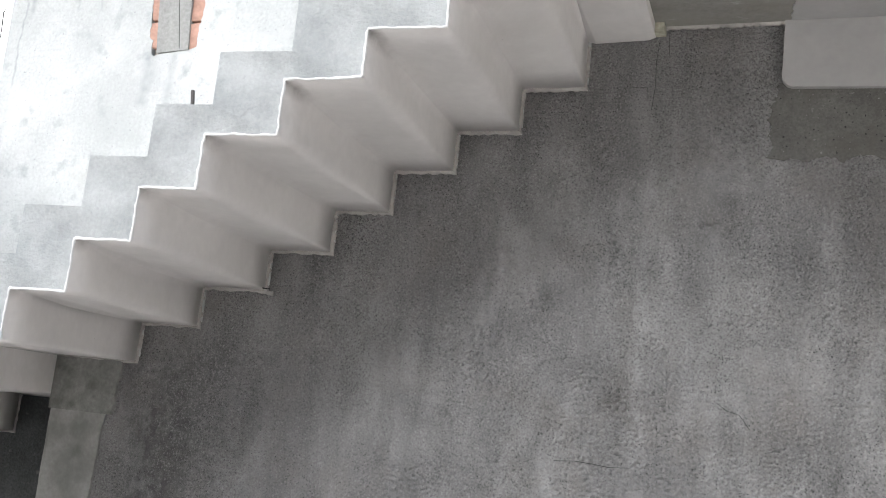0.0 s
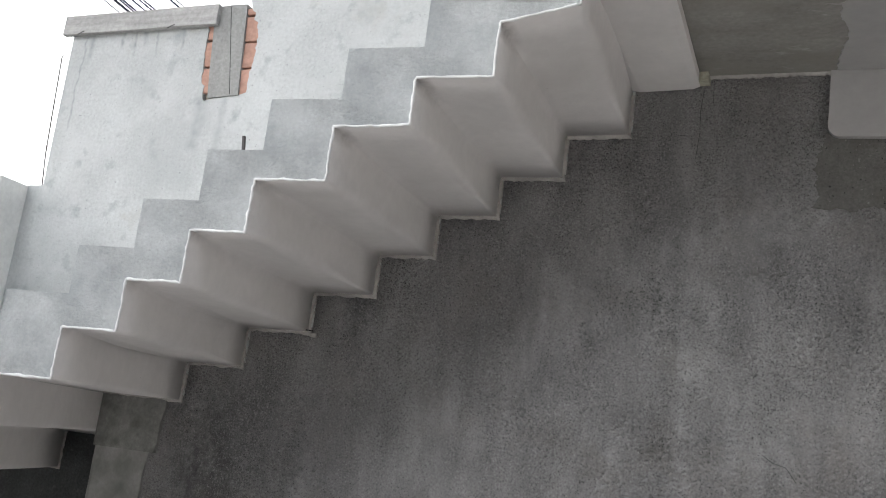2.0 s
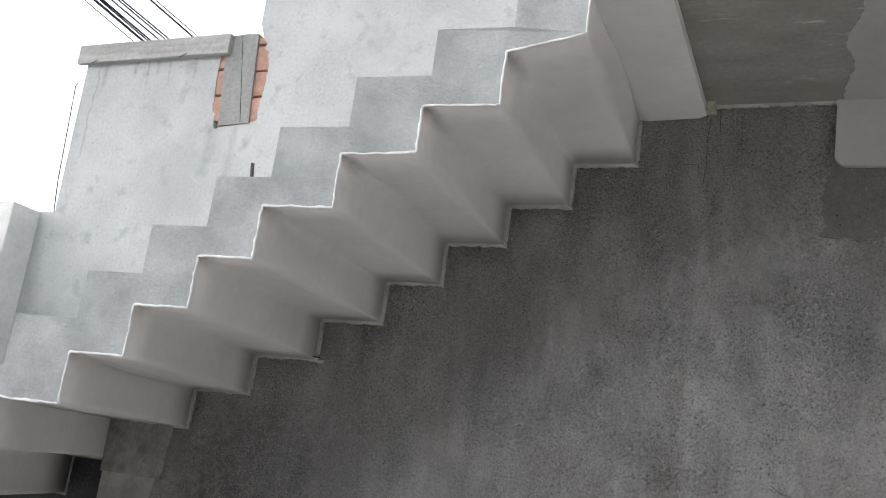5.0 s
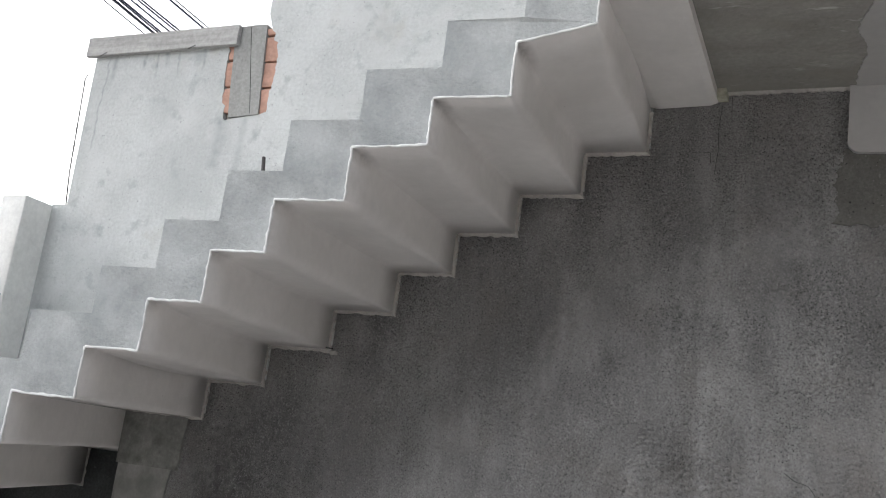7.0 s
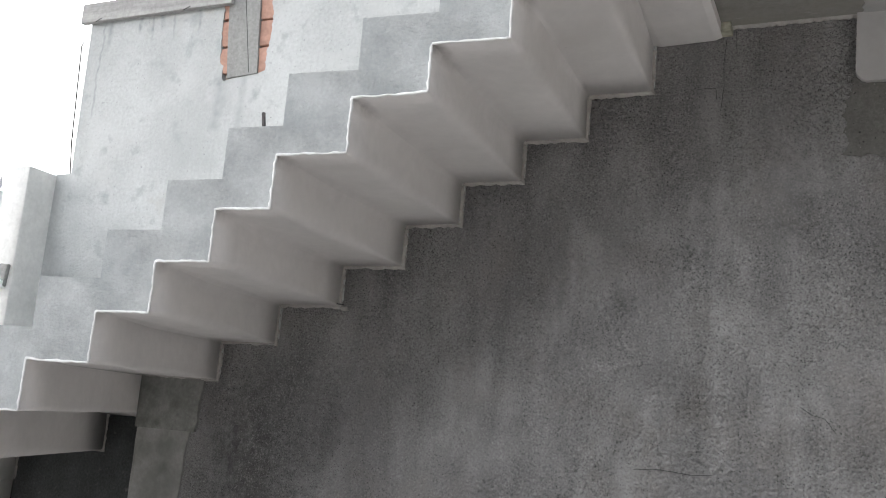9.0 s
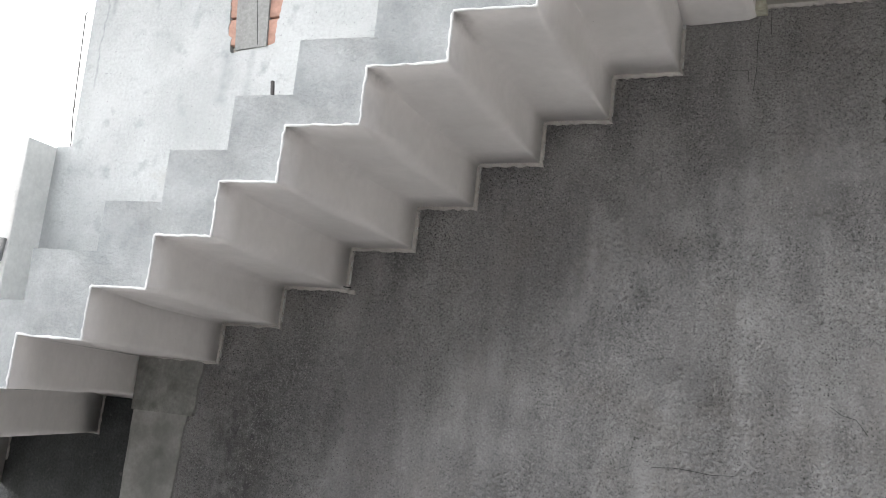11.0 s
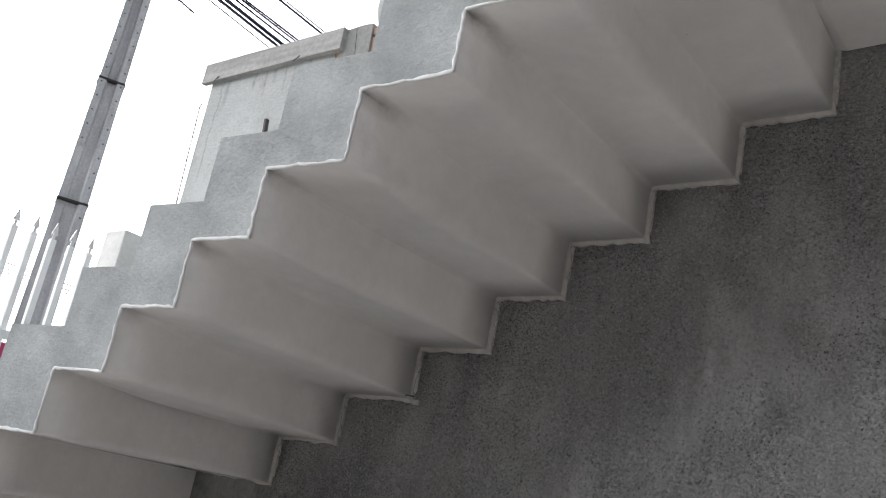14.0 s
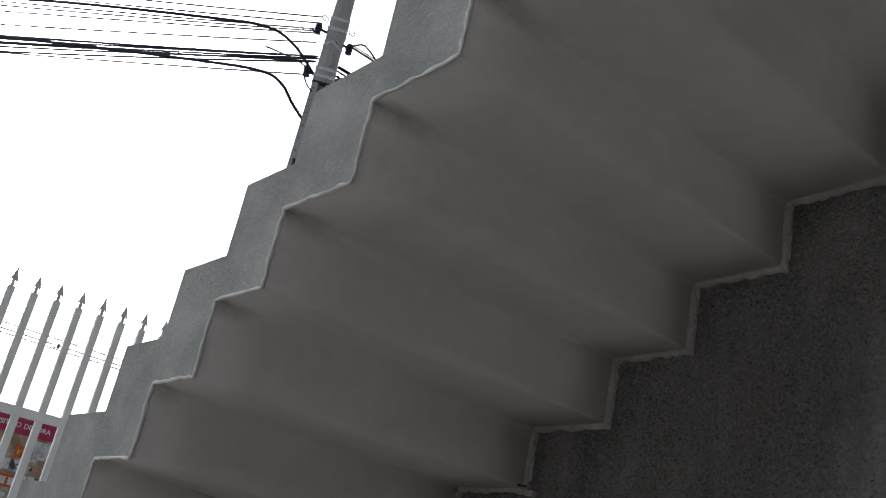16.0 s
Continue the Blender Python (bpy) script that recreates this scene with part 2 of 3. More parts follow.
FENCE = material("white_fence_paint", (0.85, 0.86, 0.86), 0.45, grain=(30, 0.02), stain=(5, 0.05), bump=(20, 0.1, 0.002), spec=0.5)
TIP = material("grey_spear_metal", (0.68, 0.68, 0.69), 0.5, grain=(60, 0.1), stain=(9, 0.1), bump=(40, 0.2, 0.002), metal=0.4)
POLE = material("weathered_pole_concrete", (0.44, 0.445, 0.455), 0.9, grain=(40, 0.14), stain=(3, 0.3), bump=(40, 0.5, 0.006), squash=(2, 2, 0.4),
                spots=[((0.40, 0.40, 0.41), 5, 0.55, 0.7, (2, 2, 0.3))])
HOLE = material("hole_shadow_concrete", (0.03, 0.03, 0.03), 0.9, bump=(10, 0, 0))
GALV = material("galvanised_steel", (0.80, 0.82, 0.84), 0.45, grain=(80, 0.1), stain=(20, 0.15), bump=(60, 0.2, 0.002), metal=0.2)
CABLE = material("black_cable_sheath", (0.026, 0.030, 0.062), 0.5, grain=(30, 0.1), stain=(5, 0.1), bump=(10, 0, 0))
THINWIRE = material("grey_wire", (0.12, 0.12, 0.135), 0.5, grain=(30, 0.1), stain=(5, 0.1), bump=(10, 0, 0))
GROUND = material("yard_concrete", (0.34, 0.334, 0.325), 0.9, grain=(30, 0.12), stain=(0.8, 0.2), bump=(30, 0.4, 0.006))
ADDED_WALL = material("added_wall_plaster", (0.27, 0.265, 0.26), 0.9, grain=(10, 0.08), stain=(0.6, 0.15), bump=(20, 0.3, 0.006))
MAGENTA = material("crimson_banner", (0.48, 0.05, 0.13), 0.6, grain=(20, 0.05), stain=(2, 0.1), bump=(8, 0.1, 0.004))
LETTER = material("white_lettering", (0.8, 0.78, 0.78), 0.6, bump=(10, 0, 0))
YELLOW = material("yellow_print", (0.70, 0.45, 0.05), 0.6, stain=(4, 0.3), bump=(10, 0, 0))
ORANGE = material("orange_print", (0.65, 0.16, 0.05), 0.6, stain=(4, 0.3), bump=(10, 0, 0))
EARTH = material("brown_print", (0.42, 0.30, 0.20), 0.7, stain=(5, 0.4), bump=(10, 0, 0), spots=[((0.55, 0.52, 0.48), 6, 0.5, 0.6, (1, 1, 1))])
GREEN = material("green_print", (0.03, 0.30, 0.09), 0.6, stain=(4, 0.3), bump=(10, 0, 0))
SILVER = material("silver_print", (0.66, 0.67, 0.68), 0.5, stain=(5, 0.4), bump=(10, 0, 0), spots=[((0.08, 0.08, 0.09), 7, 0.55, 0.62, (1, 1, 1))])


# ---------------------------------------------------------------- mesh helpers
def mesh_of(name, verts, faces, mats, index=None, smooth=False):
    me = bpy.data.meshes.new(name)
    me.from_pydata([tuple(v) for v in verts], [], faces)
    bm = bmesh.new()
    bm.from_mesh(me)
    bmesh.ops.recalc_face_normals(bm, faces=bm.faces)
    bm.to_mesh(me)
    bm.free()
    for m in mats:
        me.materials.append(m)
    for i, p in enumerate(me.polygons):
        p.use_smooth = smooth
        if index:
            p.material_index = index[i]
    return me


def part(name, bm, mat, parent=None, label=""):
    """Links a bmesh as one mesh object, under a thing or a part if given."""
    me = bpy.data.meshes.new(name)
    bm.to_mesh(me)
    bm.free()
    me.materials.append(mat)
    ob = new(name, me)
    ob.parent = parent
    return tagged(ob, label)


def put(name, me, parent=None, label=""):
    ob = new(name, me)
    ob.parent = parent
    return tagged(ob, label)


def box(x0, x1, y0, y1, z0, z1, bevel=0.0, cuts=0, rough=0.0, seed=0):
    """A box as a bmesh, with bevelled edges and, if wanted, an uneven surface."""
    bm = bmesh.new()
    bmesh.ops.create_cube(bm, size=1, matrix=Matrix.Translation(((x0 + x1) / 2, (y0 + y1) / 2, (z0 + z1) / 2)) @ Matrix.Diagonal((x1 - x0, y1 - y0, z1 - z0, 1)))
    if cuts:
        bmesh.ops.subdivide_edges(bm, edges=bm.edges[:], cuts=cuts, use_grid_fill=True)
    if bevel:
        sharp = [e for e in bm.edges if e.calc_face_angle(0) > 0.8]
        bmesh.ops.bevel(bm, geom=sharp, offset=bevel, segments=2, profile=0.5, affect="EDGES")
    if rough:
        for v in bm.verts:
            v.co += noise.noise_vector(v.co * 9 + Vector((seed, seed, 0))) * rough
    return bm


def prism(outline, y0, y1):
    """An outline in x, z, extruded from y0 to y1, as vertices and faces."""
    n = len(outline)
    verts = [(x, y0, z) for x, z in outline] + [(x, y1, z) for x, z in outline]
    faces = [tuple(range(n)), tuple(range(2 * n - 1, n - 1, -1))]
    faces += [(i, (i + 1) % n, n + (i + 1) % n, n + i) for i in range(n)]
    return verts, faces


def tube(points, radius, sides=8):
    """A bmesh tube along points."""
    bm = bmesh.new()
    rings = []
    for i, p in enumerate(points):
        p = Vector(p)
        d = (Vector(points[min(i + 1, len(points) - 1)]) - Vector(points[max(i - 1, 0)])).normalized()
        u = d.cross(Vector((0.31, 0.17, 1) if abs(d.z) < 0.9 else (1, 0, 0))).normalized()
        w = d.cross(u)
        rings.append([bm.verts.new(p + radius * (math.cos(a) * u + math.sin(a) * w)) for a in [math.tau * k / sides for k in range(sides)]])
    for a, c in zip(rings, rings[1:]):
        for k in range(sides):
            bm.faces.new((a[k], a[(k + 1) % sides], c[(k + 1) % sides], c[k]))
    bm.faces.new(rings[0])
    bm.faces.new(rings[-1][::-1])
    bmesh.ops.recalc_face_normals(bm, faces=bm.faces[:])
    for f in bm.faces:
        f.smooth = True
    return bm


def smooth(points, n=6):
    """A rounded line through points."""
    p = [Vector(q) for q in points]
    run = [(b - a).length for a, b in zip(p, p[1:])]
    tan = []
    for i in range(len(p)):
        a, b = p[max(i - 1, 0)], p[min(i + 1, len(p) - 1)]
        tan.append((b - a).normalized())
    out = []
    for i, h in enumerate(run):
        for j in range(n):
            t = j / n
            out.append((2 * t ** 3 - 3 * t * t + 1) * p[i] + (t ** 3 - 2 * t * t + t) * h * tan[i] + (3 * t * t - 2 * t ** 3) * p[i + 1] + (t ** 3 - t * t) * h * tan[i + 1])
    return out + [p[-1]]


def sag(a, b, drop, n=16):
    a, b = Vector(a), Vector(b)
    return [a.lerp(b, i / n) - Vector((0, 0, drop * 4 * (i / n) * (1 - i / n))) for i in range(n + 1)]


# ---------------------------------------------------------------- the setting
tagged(part("ground", box(-300, 300, -300, 300, -0.3, 0), GROUND), "pale worn concrete yard ground", "ground", kind="structure")

# stair levels -7 to 8: underside height, x of the riser's back at the free edge and at the wall, x of the riser's front, top height
STEPS = {
    1: (1.712, -1.644, -1.952, -1.895, 1.824), 2: (1.890, -1.426, -1.654, -1.630, 1.994), 3: (2.070, -1.213, -1.338, -1.407, 2.168),
    4: (2.252, -1.006, -1.045, -1.190, 2.347), 5: (2.434, -0.748, -0.790, -0.981, 2.527), 6: (2.606, -0.487, -0.524, -0.727, 2.704),
    7: (2.788, -0.228, -0.257, -0.463, 2.868), 8: (2.976, 0.025, 0.003, -0.205, 3.045),
    0: (1.534, -1.915, -2.400, -2.100, 1.645), -1: (1.352, -2.190, -2.855, -2.330, 1.465), -2: (1.139, -2.430, -3.454, -2.560, 1.285),
    -3: (0.940, -2.660, -3.460, -2.790, 1.105), -4: (0.812, -2.890, -3.465, -2.985, 0.925),
}
LOW, HIGH = -4, 8
# treads whose free edge climbs toward the next riser
RISE = {5: 0.012, 7: 0.056}


def edge_y(x):
    """The free edge of the stair runs slightly askew to the wall."""
    return -1.05 + 0.062 * (x + 0.5)


def wall_y(k):
    return 0.30 if k <= -1 else 0.0


GREY_LEFT = -2.395
WALL_LEFT = -3.05
WALL_T = 0.15

# cement-rendered wall under the stair and landing, stepped along the stair's underside
under = [(GREY_LEFT, 0.0), (4.2, 0.0), (4.2, 3.05), (0.24, 3.05)]
for k in range(8, 0, -1):
    z, _, xi, _, _ = STEPS[k]
    under += [(xi + 0.24 if k == 8 else STEPS[k + 1][2], z + 0.03), (xi, z + 0.03)]
under += [(STEPS[1][2], STEPS[0][0] + 0.03), (GREY_LEFT, STEPS[0][0] + 0.03)]
v, f = prism(under, 0.012, WALL_T)
CELL = 0.0045
NX, NZ = int((1.35 - GREY_LEFT) / CELL), int((3.05 - 0.75) / CELL)


def coat(x, z):
    """Depth of the rough render coat at a place of the wall."""
    p = Vector((x, 0.3, z))
    rough = 0.6 + 0.7 * noise.noise(p * 2.6) + 0.4 * noise.noise(p * 7) + 0.12 * (x - z + 1.6)
    h = 0.65 * noise.noise(p * 84) + 0.35 * noise.noise(p * 117)
    return 0.0105 - 0.015 * max(0.10, rough) * (h + 0.4 * abs(h)) + 0.002 * noise.noise(p * 6)


def roofline(x):
    """Height of the stair's underside where it meets the wall."""
    best = STEPS[0][0]
    for k in range(1, 9):
        if x > STEPS[k][2]:
            best = STEPS[k][0]
    return 3.045 if x > 0.24 else best + 0.03


base = len(v)
v += [(GREY_LEFT + i * CELL, coat(GREY_LEFT + i * CELL, 0.75 + j * CELL), 0.75 + j * CELL) for j in range(NZ + 1) for i in range(NX + 1)]
tops = [roofline(GREY_LEFT + (i + 0.5) * CELL) for i in range(NX)]
for j in range(NZ):
    for i in range(NX):
        if 0.75 + (j + 1) * CELL <= tops[i]:
            a = base + j * (NX + 1) + i
            f.append((a, a + 1, a + NX + 2, a + NX + 1))
me = bpy.data.meshes.new("wall_under_stair")
me.from_pydata(v, [], f)
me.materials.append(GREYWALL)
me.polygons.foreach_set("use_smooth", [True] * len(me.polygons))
tagged(put("wall_under_stair", me), "dark grey rough cement-rendered wall with pale streaking and stair shade painted in", "wall", kind="structure")

wall = bpy.data.objects["wall_under_stair"]
for pts in ([(-0.018, 1.318), (0.06, 1.325), (0.12, 1.322), (0.19, 1.316), (0.264, 1.322)], [(0.56, 1.585), (0.597, 1.56), (0.64, 1.55), (0.676, 1.502)], [(0.172, 2.795), (0.205, 2.798), (0.242, 2.794), (0.246, 2.75)], [(0.279, 2.99), (0.270, 2.90), (0.272, 2.80), (0.262, 2.70)], [(0.315, 3.03), (0.318, 2.93)]):
    part("crack", tube([(x, 0.0005, z) for x, z in pts], 0.0009, 5), HOLE, wall, "hairline crack")

def ragged(a):
    return 0.016 * noise.noise(Vector((a * 9, 2.0, 0.5))) + 0.007 * noise.noise(Vector((a * 45, 5.0, 0.5)))


edge = [(0.730 + 1.5 * ragged(i / 50 + 7) - 0.03 * i / 50, 2.802 - 0.30 * i / 50) for i in range(50)] + [(0.71 + 0.79 * i / 90, 2.505 + 1.2 * ragged(i / 45)) for i in range(1, 91)] + [(1.50, 2.802)]
v, f = prism(edge, 0.0045, 0.03)
put("patch", mesh_of("patch", v, f, [DARKPATCH]), wall, "darker greenish cement patch under the white band")

# smoother pier at the wall's end
pier = tagged(part("wall_pier", box(GREY_LEFT - 0.004, -2.110, 0.003, WALL_T, 0, 1.540, 0.006, 14, 0.010, 1), PIER), "smooth patched cement pier at the wall's end", "wall", kind="structure")


def feathered(z0, z1, x0, x1, n):
    """An upright patch whose right edge is torn."""
    edge = [(x1 + 0.8 * ragged(z0 + 3 + (z1 - z0) * i / n) + 0.02 * math.sin(5 * (z0 + (z1 - z0) * i / n)), z0 + (z1 - z0) * i / n) for i in range(n + 1)]
    return prism([(x0, z0)] + edge + [(x0, z1)], -0.004, 0.05)


v, f = feathered(0.0, 1.300, GREY_LEFT + 0.02, -2.085, 90)
put("skim_coat", mesh_of("skim_coat", v, f, [PIER]), pier, "thin skim of paler cement with a torn edge")
v, f = feathered(1.296, 1.540, GREY_LEFT - 0.006, -2.060, 30)
v = [(x, y - 0.003 if y < 0 else y, z) for x, y, z in v]
put("patch", mesh_of("patch", v, f, [PATCH]), pier, "darker mottled cement patch")

# recessed wall beyond the pier, its deep shade put into the colour
tagged(part("wall_recess", box(-5.4, GREY_LEFT - 0.004, 0.30, 0.45, 0, 1.75), RECESS_SHADE), "dark wall in the recess beneath the stair, shade put into its colour", "wall", kind="structure")
tagged(part("wall_recess_side", box(GREY_LEFT, GREY_LEFT + 0.15, WALL_T, 0.45, 0, 1.75), RECESS_SHADE), "dark return of the recess, shade put into its colour", "wall", kind="structure")

# limewashed wall above the stair: a stepped lower edge hidden by the stair, a notch for the column
above = [(WALL_LEFT, 1.27)]
for k in range(-1, 9):
    z, _, xi, _, _ = STEPS[k]
    if xi < WALL_LEFT:
        continue
    above += [(xi, above[-1][1]), (xi, z + 0.035)]
above += [(0.24, STEPS[8][0] + 0.035), (0.24, 3.06), (4.2, 3.06), (4.2, 5.6), (-2.002, 5.6), (-1.990, 3.60), (-1.952, 3.50)] + [
    (-1.905 + 0.010 * noise.noise(Vector((1.3, 0, z * 40))) + 0.014 * noise.noise(Vector((5.3, 0, z * 11))) - (0.03 if z > 3.44 else 0), z) for z in [3.49 - 0.014 * i for i in range(32)]] + [
    (-1.945, 3.044), (-1.99, 3.042), (-2.05, 3.033), (-2.10, 3.030), (-2.150, 3.018)] + [
    (-2.190 + 0.010 * noise.noise(Vector((2.3, 0, z * 40))) + 0.014 * noise.noise(Vector((7.3, 0, z * 11))) + (0.02 if z < 3.10 else 0) - 0.08 * (z - 3.2), z) for z in [3.03 + 0.014 * i for i in range(28)]] + [
    (-2.215, 3.436), (WALL_LEFT - 0.05, 3.440)]
v, f = prism(above, 0.0, WALL_T)
tagged(put("wall_above_stair", mesh_of("wall_above_stair", v, f, [WHITEWALL])), "pale limewashed plaster wall with blotches and hairline cracks", "wall", kind="structure")
tagged(part("wall_low", box(-3.19, WALL_LEFT - 0.002, 0.004, WALL_T, 1.27, 2.575, 0.006), WHITEWALL), "low pale grey plaster wall joining the gate pillar", "wall", kind="structure")

# landing slab and the white block at its corner
# the slab's outer depth is unseen, extended to shade the upper wall
tagged(part("landing_slab", box(0.25, 4.2, -1.75, -0.001, 3.045, 3.19, 0.006), SLAB), "raw grey-green concrete landing slab seen from beneath", "slab", kind="structure")
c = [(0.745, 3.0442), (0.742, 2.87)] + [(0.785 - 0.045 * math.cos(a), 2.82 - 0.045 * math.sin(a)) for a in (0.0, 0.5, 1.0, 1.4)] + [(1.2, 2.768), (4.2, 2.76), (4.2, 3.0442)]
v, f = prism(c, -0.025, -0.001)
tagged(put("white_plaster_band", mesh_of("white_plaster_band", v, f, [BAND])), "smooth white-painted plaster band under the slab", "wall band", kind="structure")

rnd0 = random.Random(21)
vs, fs = [], []
for i in range(40):
    x = 0.30 + 0.445 * i / 39
    edge_z = 3.037 + rnd0.uniform(-0.004, 0.003)
    vs += [(x, -0.012, 3.046), (x, -0.004, edge_z), (x, 0.008, edge_z)]
for i in range(39):
    a = 3 * i
    fs += [(a, a + 1, a + 4, a + 3), (a + 1, a + 2, a + 5, a + 4)]
slab = bpy.data.objects["landing_slab"]
put("paint_margin", mesh_of("paint_margin", vs, fs, [MARGIN]), slab, "ragged pale paint margin on the wall")
part("notch_block", box(0.250, 0.300, -0.05, 0.008, 3.008, 3.05, 0.004, 2, 0.008, 6), STAINED, slab, "yellow-stained concrete lump")

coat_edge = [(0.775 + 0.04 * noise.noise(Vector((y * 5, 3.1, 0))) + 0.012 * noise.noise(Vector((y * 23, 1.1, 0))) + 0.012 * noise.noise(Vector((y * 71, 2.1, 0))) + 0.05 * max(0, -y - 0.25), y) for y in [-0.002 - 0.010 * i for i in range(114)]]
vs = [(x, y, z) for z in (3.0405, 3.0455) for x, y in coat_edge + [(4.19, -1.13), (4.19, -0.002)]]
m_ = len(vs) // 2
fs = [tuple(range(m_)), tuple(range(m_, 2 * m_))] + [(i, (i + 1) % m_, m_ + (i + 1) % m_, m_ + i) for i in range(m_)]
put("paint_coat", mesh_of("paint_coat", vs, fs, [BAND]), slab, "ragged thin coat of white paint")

# yard walls, unseen, added plain to close the place and shape its light
tagged(part("added_wall_east", box(4.2, 4.35, -9.0, 0.15, 0, 4.2), ADDED_WALL), "unseen plain wall added to close the yard and cut its light", "wall", kind="structure")
tagged(part("added_wall_south", box(-3.3, 4.35, -9.15, -9.0, 0, 2.0), ADDED_WALL), "unseen plain wall added opposite the stair to shape its light", "wall", kind="structure")


# ---------------------------------------------------------------- staircase
def staircase():
    stair = tagged(new("staircase"), "white folded concrete staircase with grey plastered edge, fixed to the wall", "staircase")
    rnd = random.Random(4)
    for k in range(LOW, HIGH):
        z0, xo0, xi0, t0, top0 = STEPS[k]
        z1, xo1, xi1, t1, top1 = STEPS[k + 1]
        wy = wall_y(k)
        # underside profile: crisp folds at the free edge and the wall, trowelled into soft waves between
        def fold(x0, x1, za, zb, r, c):
            pts = [(x0 + c - c * math.cos(a), za - c + c * math.sin(a)) for a in (math.pi / 4, 1.18, math.pi / 2)]
            pts += [(x1 - r + r * math.sin(a), za + r - r * math.cos(a)) for a in [math.pi / 8 * i for i in range(5)]]
            return pts + [(x1 + c - c * math.cos(a), zb - c + c * math.sin(a)) for a in (0.0, 0.39, math.pi / 4)]

        m = 0.010
        xw1 = xi1 if k != -1 else -2.525
        rows = []
        for share, r, c in ((0.0, 0.008, 0.002), (0.14, 0.026, 0.018), (0.34, 0.055, 0.058), (0.58, 0.034, 0.050), (0.82, 0.012, 0.024), (1.0, 0.008, 0.012)):
            drop = -0.018 if k == -1 and share == 1.0 else share * m
            if k in (-1, 0):
                r, c = min(r, 0.02), min(c, 0.012)
            line = fold(xo0 + share * (xi0 - m - xo0), xo1 + share * (xw1 - m - xo1), z0 + drop, z1 + share * m, r, c)
            if k in RISE:
                line = [(x, z + (RISE[k] * (1 - share) if 2 < i < (8 if k == 5 else 99) else 0)) for i, (x, z) in enumerate(line)]
            rows.append((share, line))
        lower, lower_i = rows[0][1], rows[-1][1]
        upper = [(t1, top1), (t1, top0), (t0, top0)]
        upper_i = [(t1 + xw1 - xo1, top1), (t1 + xw1 - xo1, top0), (t0 + xi0 - xo0, top0)]
        n = len(lower)
        verts = [(x, edge_y(x), z) for x, z in lower] + [(x, edge_y(x) - 0.018, z) for x, z in upper] + [(x, wy - 0.001, z) for x, z in lower_i + upper_i]
        w = n + 3
        starts = [0]
        for share, line in rows[1:-1]:
            starts.append(len(verts))
            verts += [(x, (1 - share) * edge_y(x) + share * wy, z) for x, z in line]
        starts.append(w)
        faces, idx = [], []

        def face(*c, mat=0):
            faces.append(c)
            idx.append(mat)

        # free side, then wall side
        face(*range(0, 6), n + 1, n + 2, mat=1)
        face(*range(5, n + 1), n + 1, mat=1)
        face(*range(w, w + 6), w + n + 1, w + n + 2)
        face(*range(w + 5, w + n + 1), w + n + 1)
        for i in range(n - 1):
            for p, q in zip(starts, starts[1:]):
                face(p + i, p + i + 1, q + i + 1, q + i)
        for i in (n, n + 1):
            face(i, i + 1, w + i + 1, w + i, mat=1)
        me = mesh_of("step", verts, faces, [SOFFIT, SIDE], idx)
        for p in me.polygons:
            p.use_smooth = p.material_index == 0
        put("step", me, stair)

        # raised white bead along the free lower edge
        rise7 = RISE.get(k, 0.0)
        bead = bmesh.new()
        for (xa, za), (xb, zb) in (((xo0, z0), (xo1, z0 + rise7)), ((xo1, z0 + rise7), (xo1, z1))):
            path = [(xa + (xb - xa) * i / 12, edge_y(xa + (xb - xa) * i / 12) - 0.001, za + (zb - za) * i / 12) for i in range(13)]
            tmp = bpy.data.meshes.new("bead")
            one = tube(path, 0.0045, 6)
            one.to_mesh(tmp)
            one.free()
            bead.from_mesh(tmp)
            bpy.data.meshes.remove(tmp)
        for q in bead.verts:
            q.co += noise.noise_vector(q.co * 70) * 0.0045 + noise.noise_vector(q.co * 17) * 0.003
        part("edge_bead", bead, BEAD, stair, "rough bright white plaster bead")

        # ragged strip of white paint carried onto the wall
        if k >= 0 or k in (-2, -3):
            back = 0.0 if k >= 0 else 0.30
            pts = []
            for (xa, za), (xb, zb) in (((max(xi0, GREY_LEFT) if k >= 0 else xi0, z0), (xi1, z0)), ((xi1, z0), (xi1, z1))):
                cuts = 14
                for i in range(cuts):
                    pts.append((xa - m + (xb - xa) * i / cuts, za + m + (zb - za) * i / cuts, 0 if zb == za else 1))
            vs, fs = [], []
            for i, (x, z, up) in enumerate(pts):
                w = m + rnd.uniform(-0.004, 0.005)
                dx, dz = (w, 0) if up else (0, -w)
                if i == 14:
                    dx, dz = w, -w
                vs += [(x - (0.003 if up else 0), back - 0.015, z + (0.003 if not up else 0)), (x + dx, back - 0.004, z + dz), (x + dx, back + 0.006, z + dz)]
            for i in range(len(pts) - 1):
                a = 3 * i
                fs += [(a, a + 1, a + 4, a + 3), (a + 1, a + 2, a + 5, a + 4)]
            put("paint_margin", mesh_of("paint_margin", vs, fs, [MARGIN]), stair, "ragged white paint margin on the wall")
    part("plaster_lump", box(-1.335, -1.303, -0.014, 0.006, 1.882, 1.900, 0.004, 3, 0.008, 8), MARGIN, stair, "broken plaster lump with a dark gap")
    part("gap", tube([(-1.40, -0.020, 1.910), (-1.34, -0.034, 1.905), (-1.31, -0.030, 1.903)], 0.003, 5), HOLE, stair)
    # flat stretch joining the landing
    z8, xo8, xi8, t8, top8 = STEPS[8]
    verts, faces = prism([(xo8, z8 + 0.012), (0.235, z8 + 0.018), (0.262, z8 + 0.028), (0.262, top8 + 0.05), (t8, top8)], -1.02, -0.001)
    put("landing_step", mesh_of("landing_step", verts, faces, [SOFFIT]), stair)
